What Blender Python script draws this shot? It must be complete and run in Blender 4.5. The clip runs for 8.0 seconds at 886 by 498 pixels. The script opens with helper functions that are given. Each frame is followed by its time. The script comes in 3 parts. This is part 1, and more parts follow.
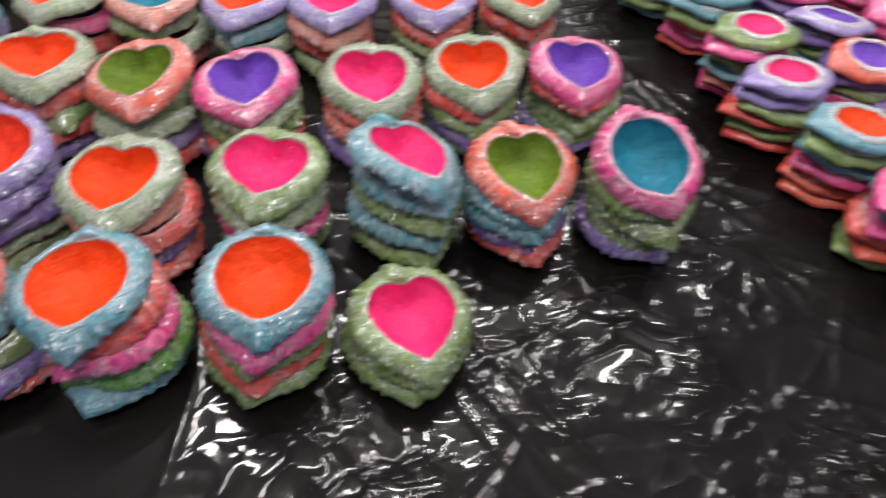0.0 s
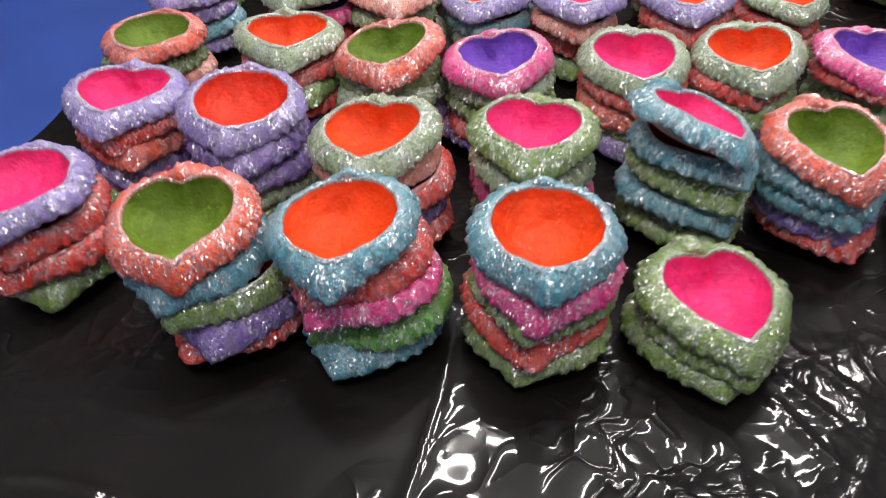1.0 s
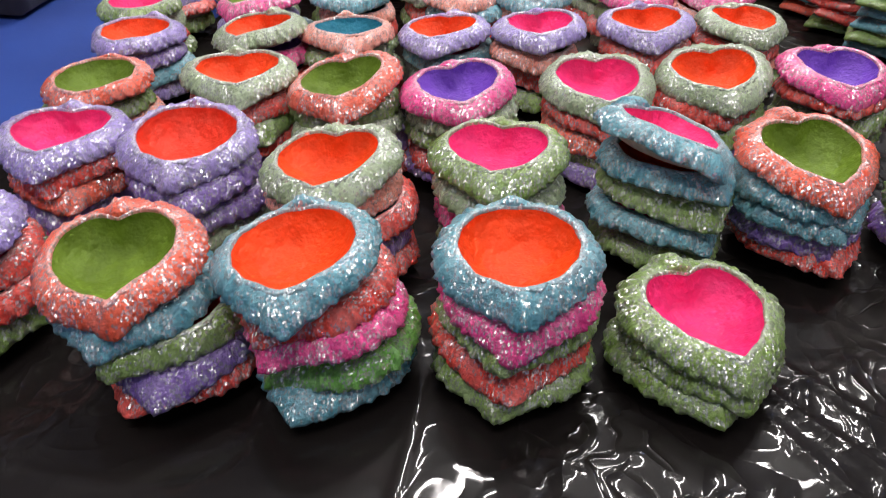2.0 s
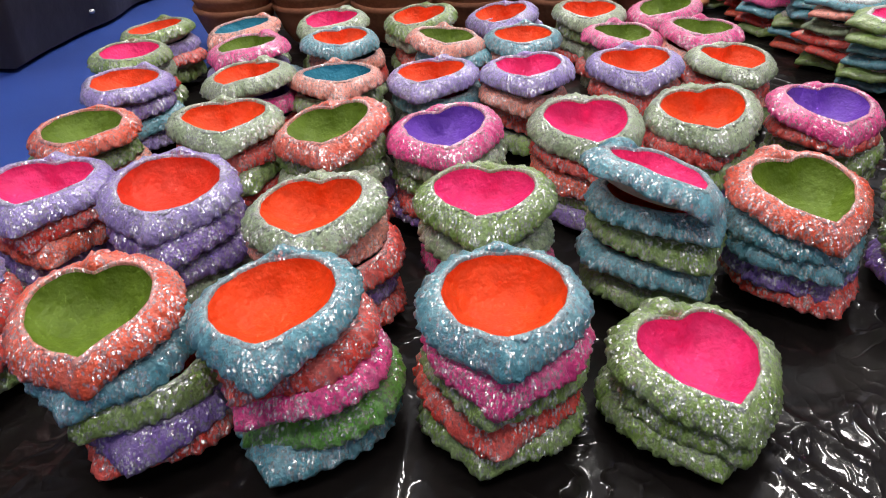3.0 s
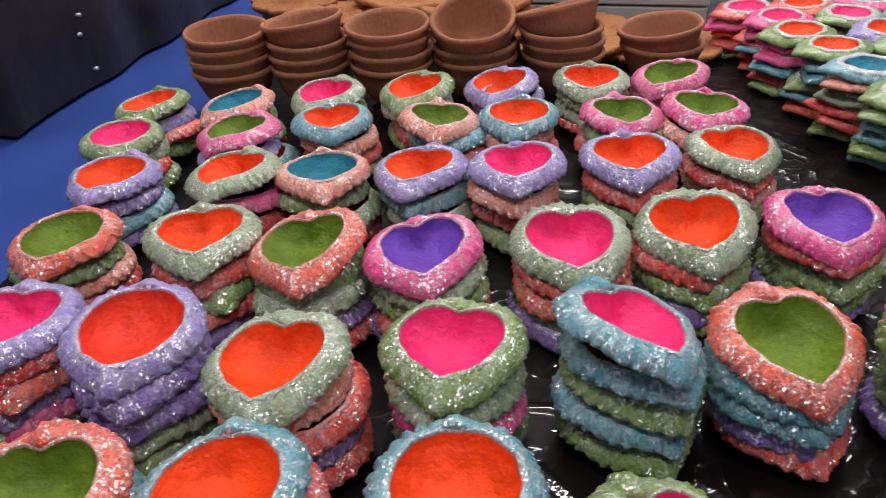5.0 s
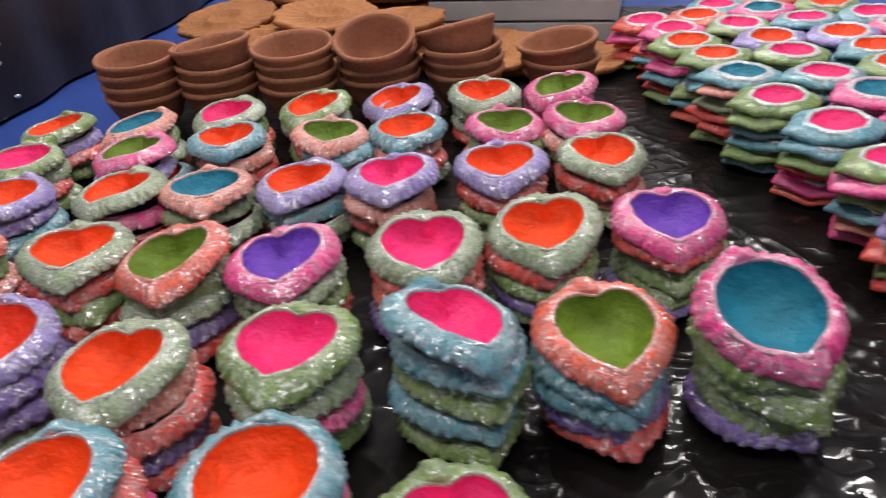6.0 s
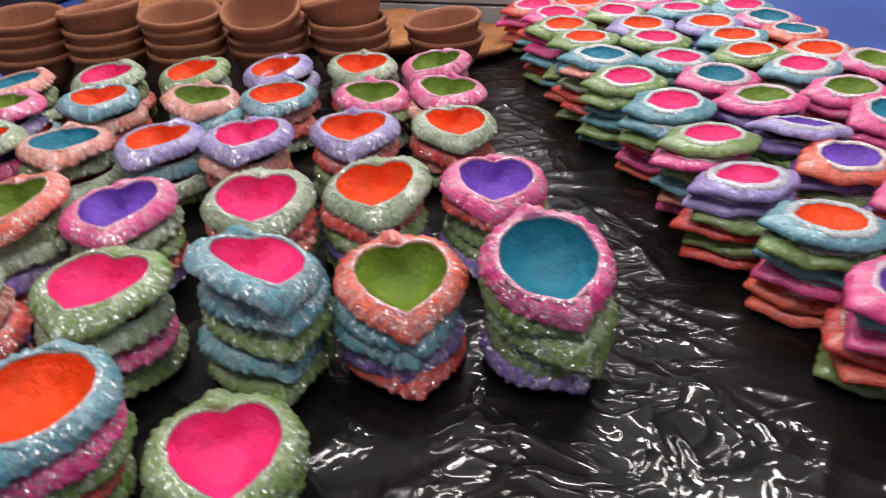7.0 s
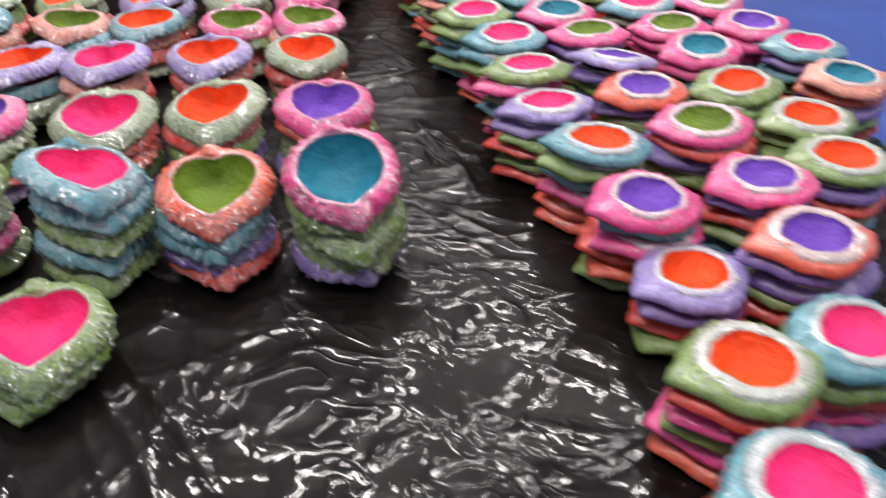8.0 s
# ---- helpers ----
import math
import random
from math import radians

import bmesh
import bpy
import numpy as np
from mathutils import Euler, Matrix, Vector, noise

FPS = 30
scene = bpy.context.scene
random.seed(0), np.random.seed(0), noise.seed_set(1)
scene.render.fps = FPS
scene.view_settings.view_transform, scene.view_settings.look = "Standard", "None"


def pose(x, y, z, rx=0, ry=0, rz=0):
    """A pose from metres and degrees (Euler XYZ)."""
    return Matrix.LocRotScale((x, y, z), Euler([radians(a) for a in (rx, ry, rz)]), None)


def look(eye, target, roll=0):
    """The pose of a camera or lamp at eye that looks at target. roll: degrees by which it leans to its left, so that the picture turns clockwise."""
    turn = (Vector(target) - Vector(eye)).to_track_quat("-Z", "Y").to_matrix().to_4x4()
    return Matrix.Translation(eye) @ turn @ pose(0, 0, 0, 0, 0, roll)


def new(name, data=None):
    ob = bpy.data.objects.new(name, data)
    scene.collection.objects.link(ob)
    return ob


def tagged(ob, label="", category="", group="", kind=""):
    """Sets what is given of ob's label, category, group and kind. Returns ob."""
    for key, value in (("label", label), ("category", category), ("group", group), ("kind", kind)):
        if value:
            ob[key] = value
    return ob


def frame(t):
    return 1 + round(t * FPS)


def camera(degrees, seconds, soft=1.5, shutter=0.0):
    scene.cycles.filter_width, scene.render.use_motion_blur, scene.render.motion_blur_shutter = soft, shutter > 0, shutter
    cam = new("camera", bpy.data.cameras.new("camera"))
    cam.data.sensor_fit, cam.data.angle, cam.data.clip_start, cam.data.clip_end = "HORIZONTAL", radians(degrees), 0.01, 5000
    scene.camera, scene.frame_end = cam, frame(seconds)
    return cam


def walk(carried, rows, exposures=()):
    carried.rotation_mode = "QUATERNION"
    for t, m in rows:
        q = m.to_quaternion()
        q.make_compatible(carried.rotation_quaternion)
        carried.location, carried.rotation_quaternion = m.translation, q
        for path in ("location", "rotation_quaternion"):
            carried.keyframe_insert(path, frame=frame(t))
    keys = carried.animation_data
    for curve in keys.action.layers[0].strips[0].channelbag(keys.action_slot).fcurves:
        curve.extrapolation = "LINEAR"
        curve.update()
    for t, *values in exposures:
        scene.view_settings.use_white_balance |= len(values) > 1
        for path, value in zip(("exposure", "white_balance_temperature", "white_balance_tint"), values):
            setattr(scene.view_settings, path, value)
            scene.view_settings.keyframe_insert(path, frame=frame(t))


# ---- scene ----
cam = camera(60.0, 8.0, soft=0.6, shutter=0.6)
PATH = [
    (-0.1, (0.068, 0.029, 0.470), (0.119, 1.353, -1.033), 7.6),
    (0, (0.057, 0.026, 0.459), (0.058, 1.363, -1.028), 6.8),
    (0.2, (0.035, 0.017, 0.421), (-0.046, 1.378, -1.042), 6.4),
    (0.5, (0.001, 0.01, 0.404), (-0.245, 1.412, -1.001), 2.6),
    (1, (-0.03, 0.001, 0.33), (-0.405, 1.489, -0.953), 0.0),
    (1.5, (-0.033, 0.008, 0.3), (-0.369, 1.565, -0.909), 0.1),
    (3, (-0.022, 0.027, 0.29), (-0.363, 1.689, -0.769), -2.1),
    (3.5, (-0.02, 0.042, 0.296), (-0.383, 1.71, -0.747), -2.8),
    (4, (-0.014, 0.07, 0.332), (-0.45, 1.712, -0.724), -3.5),
    (5.5, (0.044, 0.102, 0.36), (-0.367, 1.733, -0.722), -4.2),
    (6, (0.106, 0.094, 0.357), (-0.289, 1.756, -0.682), -4.9),
    (6.5, (0.166, 0.083, 0.348), (-0.183, 1.761, -0.682), -4.6),
    (7, (0.211, 0.072, 0.346), (-0.08, 1.741, -0.717), -1.5),
    (7.5, (0.259, 0.058, 0.333), (-0.013, 1.721, -0.744), 0.1),
    (8, (0.335, 0.017, 0.37), (0.156, 1.606, -0.831), 0.8),
    (8.1, (0.350, 0.009, 0.377), (0.190, 1.583, -0.848), 0.9),
]
EXPOSURES = [(0.0, 0.12), (0.5, 0.34), (1.0, 0.15), (1.5, 0.24), (3.0, 0.08), (3.5, 0.09), (4.0, -0.32), (5.5, -0.02), (6.0, -0.06), (7.0, 0.0), (7.5, 0.09), (8.0, 0.28)]
walk(cam, [(t, look(eye, target, roll)) for t, eye, target, roll in PATH], EXPOSURES)


# ---- light ----
world = bpy.data.worlds.new("room_air")
world.use_nodes = True
world.node_tree.nodes["Background"].inputs[0].default_value = (0.62, 0.68, 0.8, 1)
world.node_tree.nodes["Background"].inputs[1].default_value = 0.03
scene.world = world

# 60-degree tubes fit the sheet's glints; the others are added for fill and sparkle.
LAMPS = [(-0.55, 1.9, 60.0, 22), (1.05, 2.6, 60.0, 13), (0.1, -0.5, 0.0, 16), (1.7, 0.5, 90.0, 7),
         (-1.6, 0.2, 90.0, 13), (0.2, 3.4, 0.0, 14), (0.3, 2.05, 60.0, 19)]
CEILING = 2.75
for lx, ly, turn, watts in LAMPS:
    lamp = bpy.data.lights.new("tube_light", "AREA")
    lamp.shape, lamp.size, lamp.size_y, lamp.energy, lamp.color = "RECTANGLE", 1.2, 0.045, watts, (1.0, 0.935, 0.915)
    ob = new("tube_light", lamp)
    ob.matrix_world = pose(lx, ly, CEILING - 0.15, 0, 0, turn)


# ---- materials ----
def shader(name, rough=0.6, metal=0.0, spec=0.5):
    m = bpy.data.materials.new(name)
    m.use_nodes = True
    nt = m.node_tree
    b = nt.nodes["Principled BSDF"]
    b.inputs["Roughness"].default_value = rough
    b.inputs["Metallic"].default_value = metal
    b.inputs["Specular IOR Level"].default_value = spec
    return m, nt, b


def node(nt, kind, **values):
    n = nt.nodes.new(kind)
    for key, value in values.items():
        n.inputs[key].default_value = value
    return n


def place_of(nt, shift=True):
    """Object coordinates, set off for each object by its own random number."""
    tc = nt.nodes.new("ShaderNodeTexCoord")
    if not shift:
        return tc.outputs["Object"]
    info = nt.nodes.new("ShaderNodeObjectInfo")
    add = nt.nodes.new("ShaderNodeVectorMath")
    add.operation = "ADD"
    mul = node(nt, "ShaderNodeVectorMath")
    mul.operation = "MULTIPLY"
    mul.inputs[1].default_value = (3.1, 5.7, 2.3)
    nt.links.new(info.outputs["Random"], mul.inputs[0])
    nt.links.new(tc.outputs["Object"], add.inputs[0])
    nt.links.new(mul.outputs[0], add.inputs[1])
    return add.outputs[0]


def mixed(nt, fac, a, b):
    n = nt.nodes.new("ShaderNodeMix")
    n.data_type = "RGBA"
    for sock, v in ((n.inputs[0], fac), (n.inputs[6], a), (n.inputs[7], b)):
        if hasattr(v, "node"):
            nt.links.new(v, sock)
        else:
            sock.default_value = v
    return n.outputs[2]


def ramp(nt, src, lo, hi):
    n = nt.nodes.new("ShaderNodeMapRange")
    n.inputs[1].default_value, n.inputs[2].default_value = lo, hi
    nt.links.new(src, n.inputs[0])
    return n.outputs[0]


def noise_of(nt, where, scale, detail=3.0):
    n = node(nt, "ShaderNodeTexNoise", Scale=scale, Detail=detail)
    nt.links.new(where, n.inputs["Vector"])
    return n.outputs["Fac"]


def bumped(nt, b, height, strength, distance):
    n = node(nt, "ShaderNodeBump", Strength=strength, Distance=distance)
    nt.links.new(height, n.inputs["Height"])
    nt.links.new(n.outputs[0], b.inputs["Normal"])
    return n.outputs[0]


def rgba(c):
    return (*c, 1.0)


def math_of(nt, operation, *values):
    n = nt.nodes.new("ShaderNodeMath")
    n.operation = operation
    for sock, v in zip(n.inputs, values):
        if hasattr(v, "node"):
            nt.links.new(v, sock)
        else:
            sock.default_value = v
    return n.outputs[0]


def glitter(name, colour, dust=0.32, flakes=0.95, cell=720.0, coat=0.0, relief=1.0):
    """Poster paint under silver glitter: loose bright flakes, each with a slant of its own, thicker in some patches."""
    m, nt, b = shader(name, 0.42)
    where = place_of(nt)
    squash = nt.nodes.new("ShaderNodeVectorMath")
    squash.operation = "MULTIPLY"
    squash.inputs[1].default_value = (1.0, 0.75, 0.42)
    nt.links.new(where, squash.inputs[0])
    patch = ramp(nt, noise_of(nt, where, 75.0, 5.0), 0.42, 0.66)
    pale = tuple(0.55 * c + 0.27 for c in colour)
    deep = tuple(0.66 * c for c in colour)
    fine = ramp(nt, noise_of(nt, where, 420.0, 2.0), 0.35, 0.7)
    base = mixed(nt, fine, rgba(deep), rgba(colour))
    base = mixed(nt, math_of(nt, "MULTIPLY", patch, dust), base, rgba(pale))
    nt.links.new(base, b.inputs["Base Color"])
    lumps = math_of(nt, "MULTIPLY_ADD", noise_of(nt, squash.outputs[0], 190.0, 2.0), 1.6, noise_of(nt, where, 520.0, 2.0))
    rough_normal = bumped(nt, b, lumps, 0.8 * relief, 0.0011)
    b.inputs["Coat Weight"].default_value, b.inputs["Coat Roughness"].default_value = coat, 0.08
    b.inputs["Coat IOR"].default_value = 1.6
    nt.links.new(rough_normal, b.inputs["Coat Normal"])
    vor = node(nt, "ShaderNodeTexVoronoi", Scale=cell)
    nt.links.new(squash.outputs[0], vor.inputs["Vector"])
    sub = nt.nodes.new("ShaderNodeVectorMath")
    sub.operation = "SUBTRACT"
    sub.inputs[1].default_value = (0.5, 0.5, 0.5)
    nt.links.new(vor.outputs["Color"], sub.inputs[0])
    lean = nt.nodes.new("ShaderNodeVectorMath")
    lean.operation = "MULTIPLY_ADD"
    lean.inputs[1].default_value = (1.25, 1.25, 1.25)
    nt.links.new(sub.outputs[0], lean.inputs[0])
    nt.links.new(rough_normal, lean.inputs[2])
    unit = nt.nodes.new("ShaderNodeVectorMath")
    unit.operation = "NORMALIZE"
    nt.links.new(lean.outputs[0], unit.inputs[0])
    flake = node(nt, "ShaderNodeBsdfPrincipled", **{"Roughness": 0.5, "Coat Weight": 1.0, "Coat Roughness": 0.26, "Coat IOR": 6.0})
    nt.links.new(mixed(nt, 0.28, base, (0.90, 0.91, 0.92, 1)), flake.inputs["Base Color"])
    nt.links.new(unit.outputs[0], flake.inputs["Coat Normal"])
    nt.links.new(rough_normal, flake.inputs["Normal"])
    sep = nt.nodes.new("ShaderNodeSeparateColor")
    nt.links.new(vor.outputs["Color"], sep.inputs[0])
    clump = nt.nodes.new("ShaderNodeMapRange")
    clump.inputs[1].default_value, clump.inputs[2].default_value = 0.38, 0.62
    clump.inputs[3].default_value, clump.inputs[4].default_value = 0.20 * flakes, 1.5 * flakes
    nt.links.new(noise_of(nt, where, 62.0, 3.0), clump.inputs[0])
    there = math_of(nt, "LESS_THAN", sep.outputs[2], clump.outputs[0])
    small = math_of(nt, "LESS_THAN", vor.outputs["Distance"], 0.5)
    mix = nt.nodes.new("ShaderNodeMixShader")
    nt.links.new(math_of(nt, "MULTIPLY", there, small), mix.inputs[0])
    nt.links.new(b.outputs[0], mix.inputs[1])
    nt.links.new(flake.outputs[0], mix.inputs[2])
    nt.links.new(mix.outputs[0], nt.nodes["Material Output"].inputs[0])
    return m


def paint(name, colour, rough=0.55):
    """Thick poster paint brushed on rough clay, streaky, thinner in places, with a soft sheen."""
    m, nt, b = shader(name, rough, 0.0, 0.22)
    where = place_of(nt)
    thin = ramp(nt, noise_of(nt, where, 42.0, 4.0), 0.40, 0.62)
    streak = ramp(nt, noise_of(nt, where, 190.0, 3.0), 0.35, 0.75)
    deep = tuple(0.74 * c for c in colour)
    mid = tuple(0.90 * c for c in colour)
    tone = mixed(nt, thin, rgba(deep), rgba(mid))
    nt.links.new(mixed(nt, math_of(nt, "MULTIPLY", streak, thin), tone, rgba(colour)), b.inputs["Base Color"])
    height = math_of(nt, "MULTIPLY_ADD", noise_of(nt, where, 85.0, 3.0), 3.4, noise_of(nt, where, 330.0, 3.0))
    bumped(nt, b, height, 0.7, 0.0013)
    return m


RIM = {"o": (0.84, 0.11, 0.05), "g": (0.20, 0.32, 0.07), "t": (0.11, 0.34, 0.42), "l": (0.34, 0.26, 0.62),
       "p": (0.88, 0.06, 0.30), "r": (0.78, 0.055, 0.035), "v": (0.20, 0.11, 0.42), "s": (0.31, 0.40, 0.23),
       "c": (0.86, 0.30, 0.22), "k": (0.13, 0.40, 0.05)}
BOWL = {"P": (0.95, 0.03, 0.20), "O": (0.95, 0.07, 0.006), "R": (0.88, 0.045, 0.015), "G": (0.14, 0.225, 0.016),
        "V": (0.17, 0.06, 0.48), "T": (0.015, 0.20, 0.30)}
WORDS = {"o": "coral orange", "g": "green", "t": "teal blue", "l": "lilac", "p": "hot pink", "r": "red", "v": "purple",
         "s": "silvery green", "c": "peach", "k": "bright green", "P": "hot pink", "O": "bright orange", "R": "red-orange", "G": "olive green",
         "V": "violet", "T": "teal"}
GLITTER = {k: glitter("glitter_" + k, c) for k, c in RIM.items()}
FELT = {k: glitter("gloss_paint_" + k, c, 0.15, 0.11, 520.0, 0.8, 0.7) for k, c in RIM.items()}
PAINT = {k: paint("paint_" + k, c) for k, c in BOWL.items()}
EDGE = {k: glitter("pale_edge_" + k, tuple(0.68 * v + 0.16 for v in c), 0.5, 1.1) for k, c in RIM.items()}
SILVER = glitter("silver_edge", (0.66, 0.60, 0.54), 0.5, 0.3)
PALE = {k: glitter("silver_white_edge_" + k, tuple(0.24 * v + 0.42 for v in c), 0.5, 0.6, 640.0, 0.7, 0.5) for k, c in RIM.items()}


def clay(name, colour):
    m, nt, b = shader(name, 0.82, 0.0, 0.25)
    where = place_of(nt)
    a = ramp(nt, noise_of(nt, where, 14.0, 4.0), 0.3, 0.7)
    g = ramp(nt, noise_of(nt, where, 240.0, 3.0), 0.3, 0.75)
    dark = tuple(0.62 * c for c in colour)
    col = mixed(nt, a, rgba(dark), rgba(colour))
    col = mixed(nt, g, col, rgba(tuple(min(1, 1.15 * c) for c in colour)))
    nt.links.new(col, b.inputs["Base Color"])
    bumped(nt, b, noise_of(nt, where, 160.0, 4.0), 0.5, 0.001)
    return m


CLAY = clay("terracotta", (0.34, 0.14, 0.078))
CLAY_PALE = clay("pale_terracotta", (0.37, 0.155, 0.062))
RAW = clay("raw_clay", (0.34, 0.27, 0.25))

PLASTIC, nt, b = shader("black_plastic", 0.13, 0.0, 0.5)
where = place_of(nt, False)
nt.links.new(mixed(nt, ramp(nt, noise_of(nt, where, 9.0), 0.35, 0.7), (0.0060, 0.0048, 0.0046, 1), (0.0105, 0.0088, 0.0084, 1)), b.inputs["Base Color"])
gloss = nt.nodes.new("ShaderNodeMapRange")
gloss.inputs[3].default_value, gloss.inputs[4].default_value = 0.30, 0.48
nt.links.new(noise_of(nt, where, 17.0, 4.0), gloss.inputs[0])
nt.links.new(gloss.outputs[0], b.inputs["Roughness"])
warp = node(nt, "ShaderNodeTexNoise", Scale=9.0, Detail=2.0)
nt.links.new(where, warp.inputs["Vector"])
bend = nt.nodes.new("ShaderNodeVectorMath")
bend.operation = "MULTIPLY_ADD"
bend.inputs[1].default_value = (0.09, 0.09, 0.0)
nt.links.new(warp.outputs["Color"], bend.inputs[0])
nt.links.new(where, bend.inputs[2])
# thin curling ridges where the film was crushed, on soft waves
wave_a = noise_of(nt, bend.outputs[0], 17.0, 1.0)
ridge = math_of(nt, "SUBTRACT", 1.0, math_of(nt, "MULTIPLY", math_of(nt, "ABSOLUTE", math_of(nt, "SUBTRACT", wave_a, 0.5)), 7.0))
ridge = math_of(nt, "POWER", math_of(nt, "MAXIMUM", ridge, 0.0), 2.0)
wave_b = noise_of(nt, bend.outputs[0], 44.0, 1.0)
fold = math_of(nt, "SUBTRACT", 1.0, math_of(nt, "MULTIPLY", math_of(nt, "ABSOLUTE", math_of(nt, "SUBTRACT", wave_b, 0.5)), 9.0))
fold = math_of(nt, "POWER", math_of(nt, "MAXIMUM", fold, 0.0), 2.0)
soft_waves = math_of(nt, "MULTIPLY_ADD", noise_of(nt, bend.outputs[0], 13.0, 1.0), 0.55, math_of(nt, "MULTIPLY", ridge, 0.22))
crushed = math_of(nt, "MULTIPLY_ADD", fold, 0.075, soft_waves)
zones = nt.nodes.new("ShaderNodeMapRange")
zones.inputs[1].default_value, zones.inputs[2].default_value, zones.inputs[3].default_value = 0.42, 0.58, 0.12
nt.links.new(noise_of(nt, where, 6.5, 2.0), zones.inputs[0])
# the sheet lies stretched towards its left side
across = nt.nodes.new("ShaderNodeSeparateXYZ")
nt.links.new(where, across.inputs[0])
taut = nt.nodes.new("ShaderNodeMapRange")
taut.inputs[1].default_value, taut.inputs[2].default_value, taut.inputs[3].default_value = -0.16, 0.08, 0.32
nt.links.new(across.outputs[0], taut.inputs[0])
relief = bumped(nt, b, math_of(nt, "MULTIPLY", math_of(nt, "MULTIPLY", crushed, zones.outputs[0]), taut.outputs[0]), 0.72, 0.012)
nt.links.new(relief, b.inputs["Coat Normal"])
b.inputs["Coat Weight"].default_value, b.inputs["Coat Roughness"].default_value = 0.47, 0.035
b.inputs["Specular IOR Level"].default_value = 0.06

COVER, nt, b = shader("dark_cover", 0.38, 0.0, 0.4)
where = place_of(nt, False)
nt.links.new(mixed(nt, ramp(nt, noise_of(nt, where, 6.0, 4.0), 0.35, 0.7), (0.013, 0.011, 0.016, 1), (0.026, 0.023, 0.033, 1)), b.inputs["Base Color"])
bumped(nt, b, noise_of(nt, where, 22.0, 4.0), 0.4, 0.006)

TARP, nt, b = shader("blue_tarp", 0.55, 0.0, 0.35)
where = place_of(nt, False)
weave = node(nt, "ShaderNodeTexChecker", Scale=420.0)
nt.links.new(where, weave.inputs["Vector"])
tone = mixed(nt, ramp(nt, noise_of(nt, where, 5.0, 4.0), 0.3, 0.7), (0.012, 0.035, 0.19, 1), (0.022, 0.065, 0.30, 1))
nt.links.new(tone, b.inputs["Base Color"])
bumped(nt, b, weave.outputs["Fac"], 0.25, 0.0006)

# walls and ceiling are unseen; both tones are set for bounced fill light
WALL, nt, b = shader("wall_paint", 0.75)
where = place_of(nt, False)
nt.links.new(mixed(nt, noise_of(nt, where, 3.0, 5.0), (0.52, 0.52, 0.53, 1), (0.62, 0.62, 0.63, 1)), b.inputs["Base Color"])
bumped(nt, b, noise_of(nt, where, 60.0), 0.2, 0.002)

CEIL, nt, b = shader("ceiling_paint", 0.8)
where = place_of(nt, False)
nt.links.new(mixed(nt, noise_of(nt, where, 2.0, 5.0), (0.40, 0.40, 0.40, 1), (0.50, 0.50, 0.50, 1)), b.inputs["Base Color"])

FOAM, nt, b = shader("white_board", 0.6)
where = place_of(nt, False)
nt.links.new(mixed(nt, ramp(nt, noise_of(nt, where, 12.0, 5.0), 0.3, 0.75), (0.42, 0.42, 0.42, 1), (0.60, 0.60, 0.60, 1)), b.inputs["Base Color"])
bumped(nt, b, noise_of(nt, where, 150.0), 0.3, 0.001)

METAL, nt, b = shader("lamp_housing", 0.5)
b.inputs["Base Color"].default_value = (0.7, 0.7, 0.7, 1)
GLOW, nt, b = shader("lamp_tube", 0.4)
b.inputs["Base Color"].default_value = (0.9, 0.9, 0.9, 1)
b.inputs["Emission Color"].default_value = (1.0, 0.97, 0.92, 1)
b.inputs["Emission Strength"].default_value = 60.0


# ---- building helpers ----
def mesh_of(name, verts, faces, material, smooth=True):
    me = bpy.data.meshes.new(name)
    me.from_pydata([tuple(map(float, v)) for v in verts], [], faces)
    me.materials.append(material)
    if smooth:
        me.polygons.foreach_set("use_smooth", [True] * len(me.polygons))
    me.update()
    return me


def box_mesh(name, x0, x1, y0, y1, z0, z1, material, bevel=0.0):
    bm = bmesh.new()
    bmesh.ops.create_cube(bm, size=1.0)
    for v in bm.verts:
        v.co = Vector(((x0 + x1) / 2 + v.co.x * (x1 - x0), (y0 + y1) / 2 + v.co.y * (y1 - y0), (z0 + z1) / 2 + v.co.z * (z1 - z0)))
    if bevel:
        bmesh.ops.bevel(bm, geom=bm.edges[:], offset=bevel, segments=2, affect="EDGES", profile=0.5)
    me = bpy.data.meshes.new(name)
    bm.to_mesh(me)
    bm.free()
    me.materials.append(material)
    return me


def child(name, me, parent, label=""):
    ob = new(name, me)
    ob.parent = parent
    return tagged(ob, label)


def rings_mesh(name, rings, material, close_end=False):
    """Rings of equally many points, skinned one to the next; close_end fills the last with a fan."""
    n = len(rings[0])
    verts = np.concatenate(rings)
    faces = []
    for k in range(len(rings) - 1):
        for i in range(n):
            j = (i + 1) % n
            faces.append((k * n + i, k * n + j, (k + 1) * n + j, (k + 1) * n + i))
    if close_end:
        verts = np.concatenate([verts, rings[-1].mean(0)[None]])
        last = len(verts) - 1
        k = (len(rings) - 1) * n
        faces += [(k + i, k + (i + 1) % n, last) for i in range(n)]
    return mesh_of(name, verts, faces, material)


# ---- the room ----
def slab(name, *dims, material=WALL, label="", category="wall"):
    return tagged(new(name, box_mesh(name, *dims, material)), label, category, kind="structure")


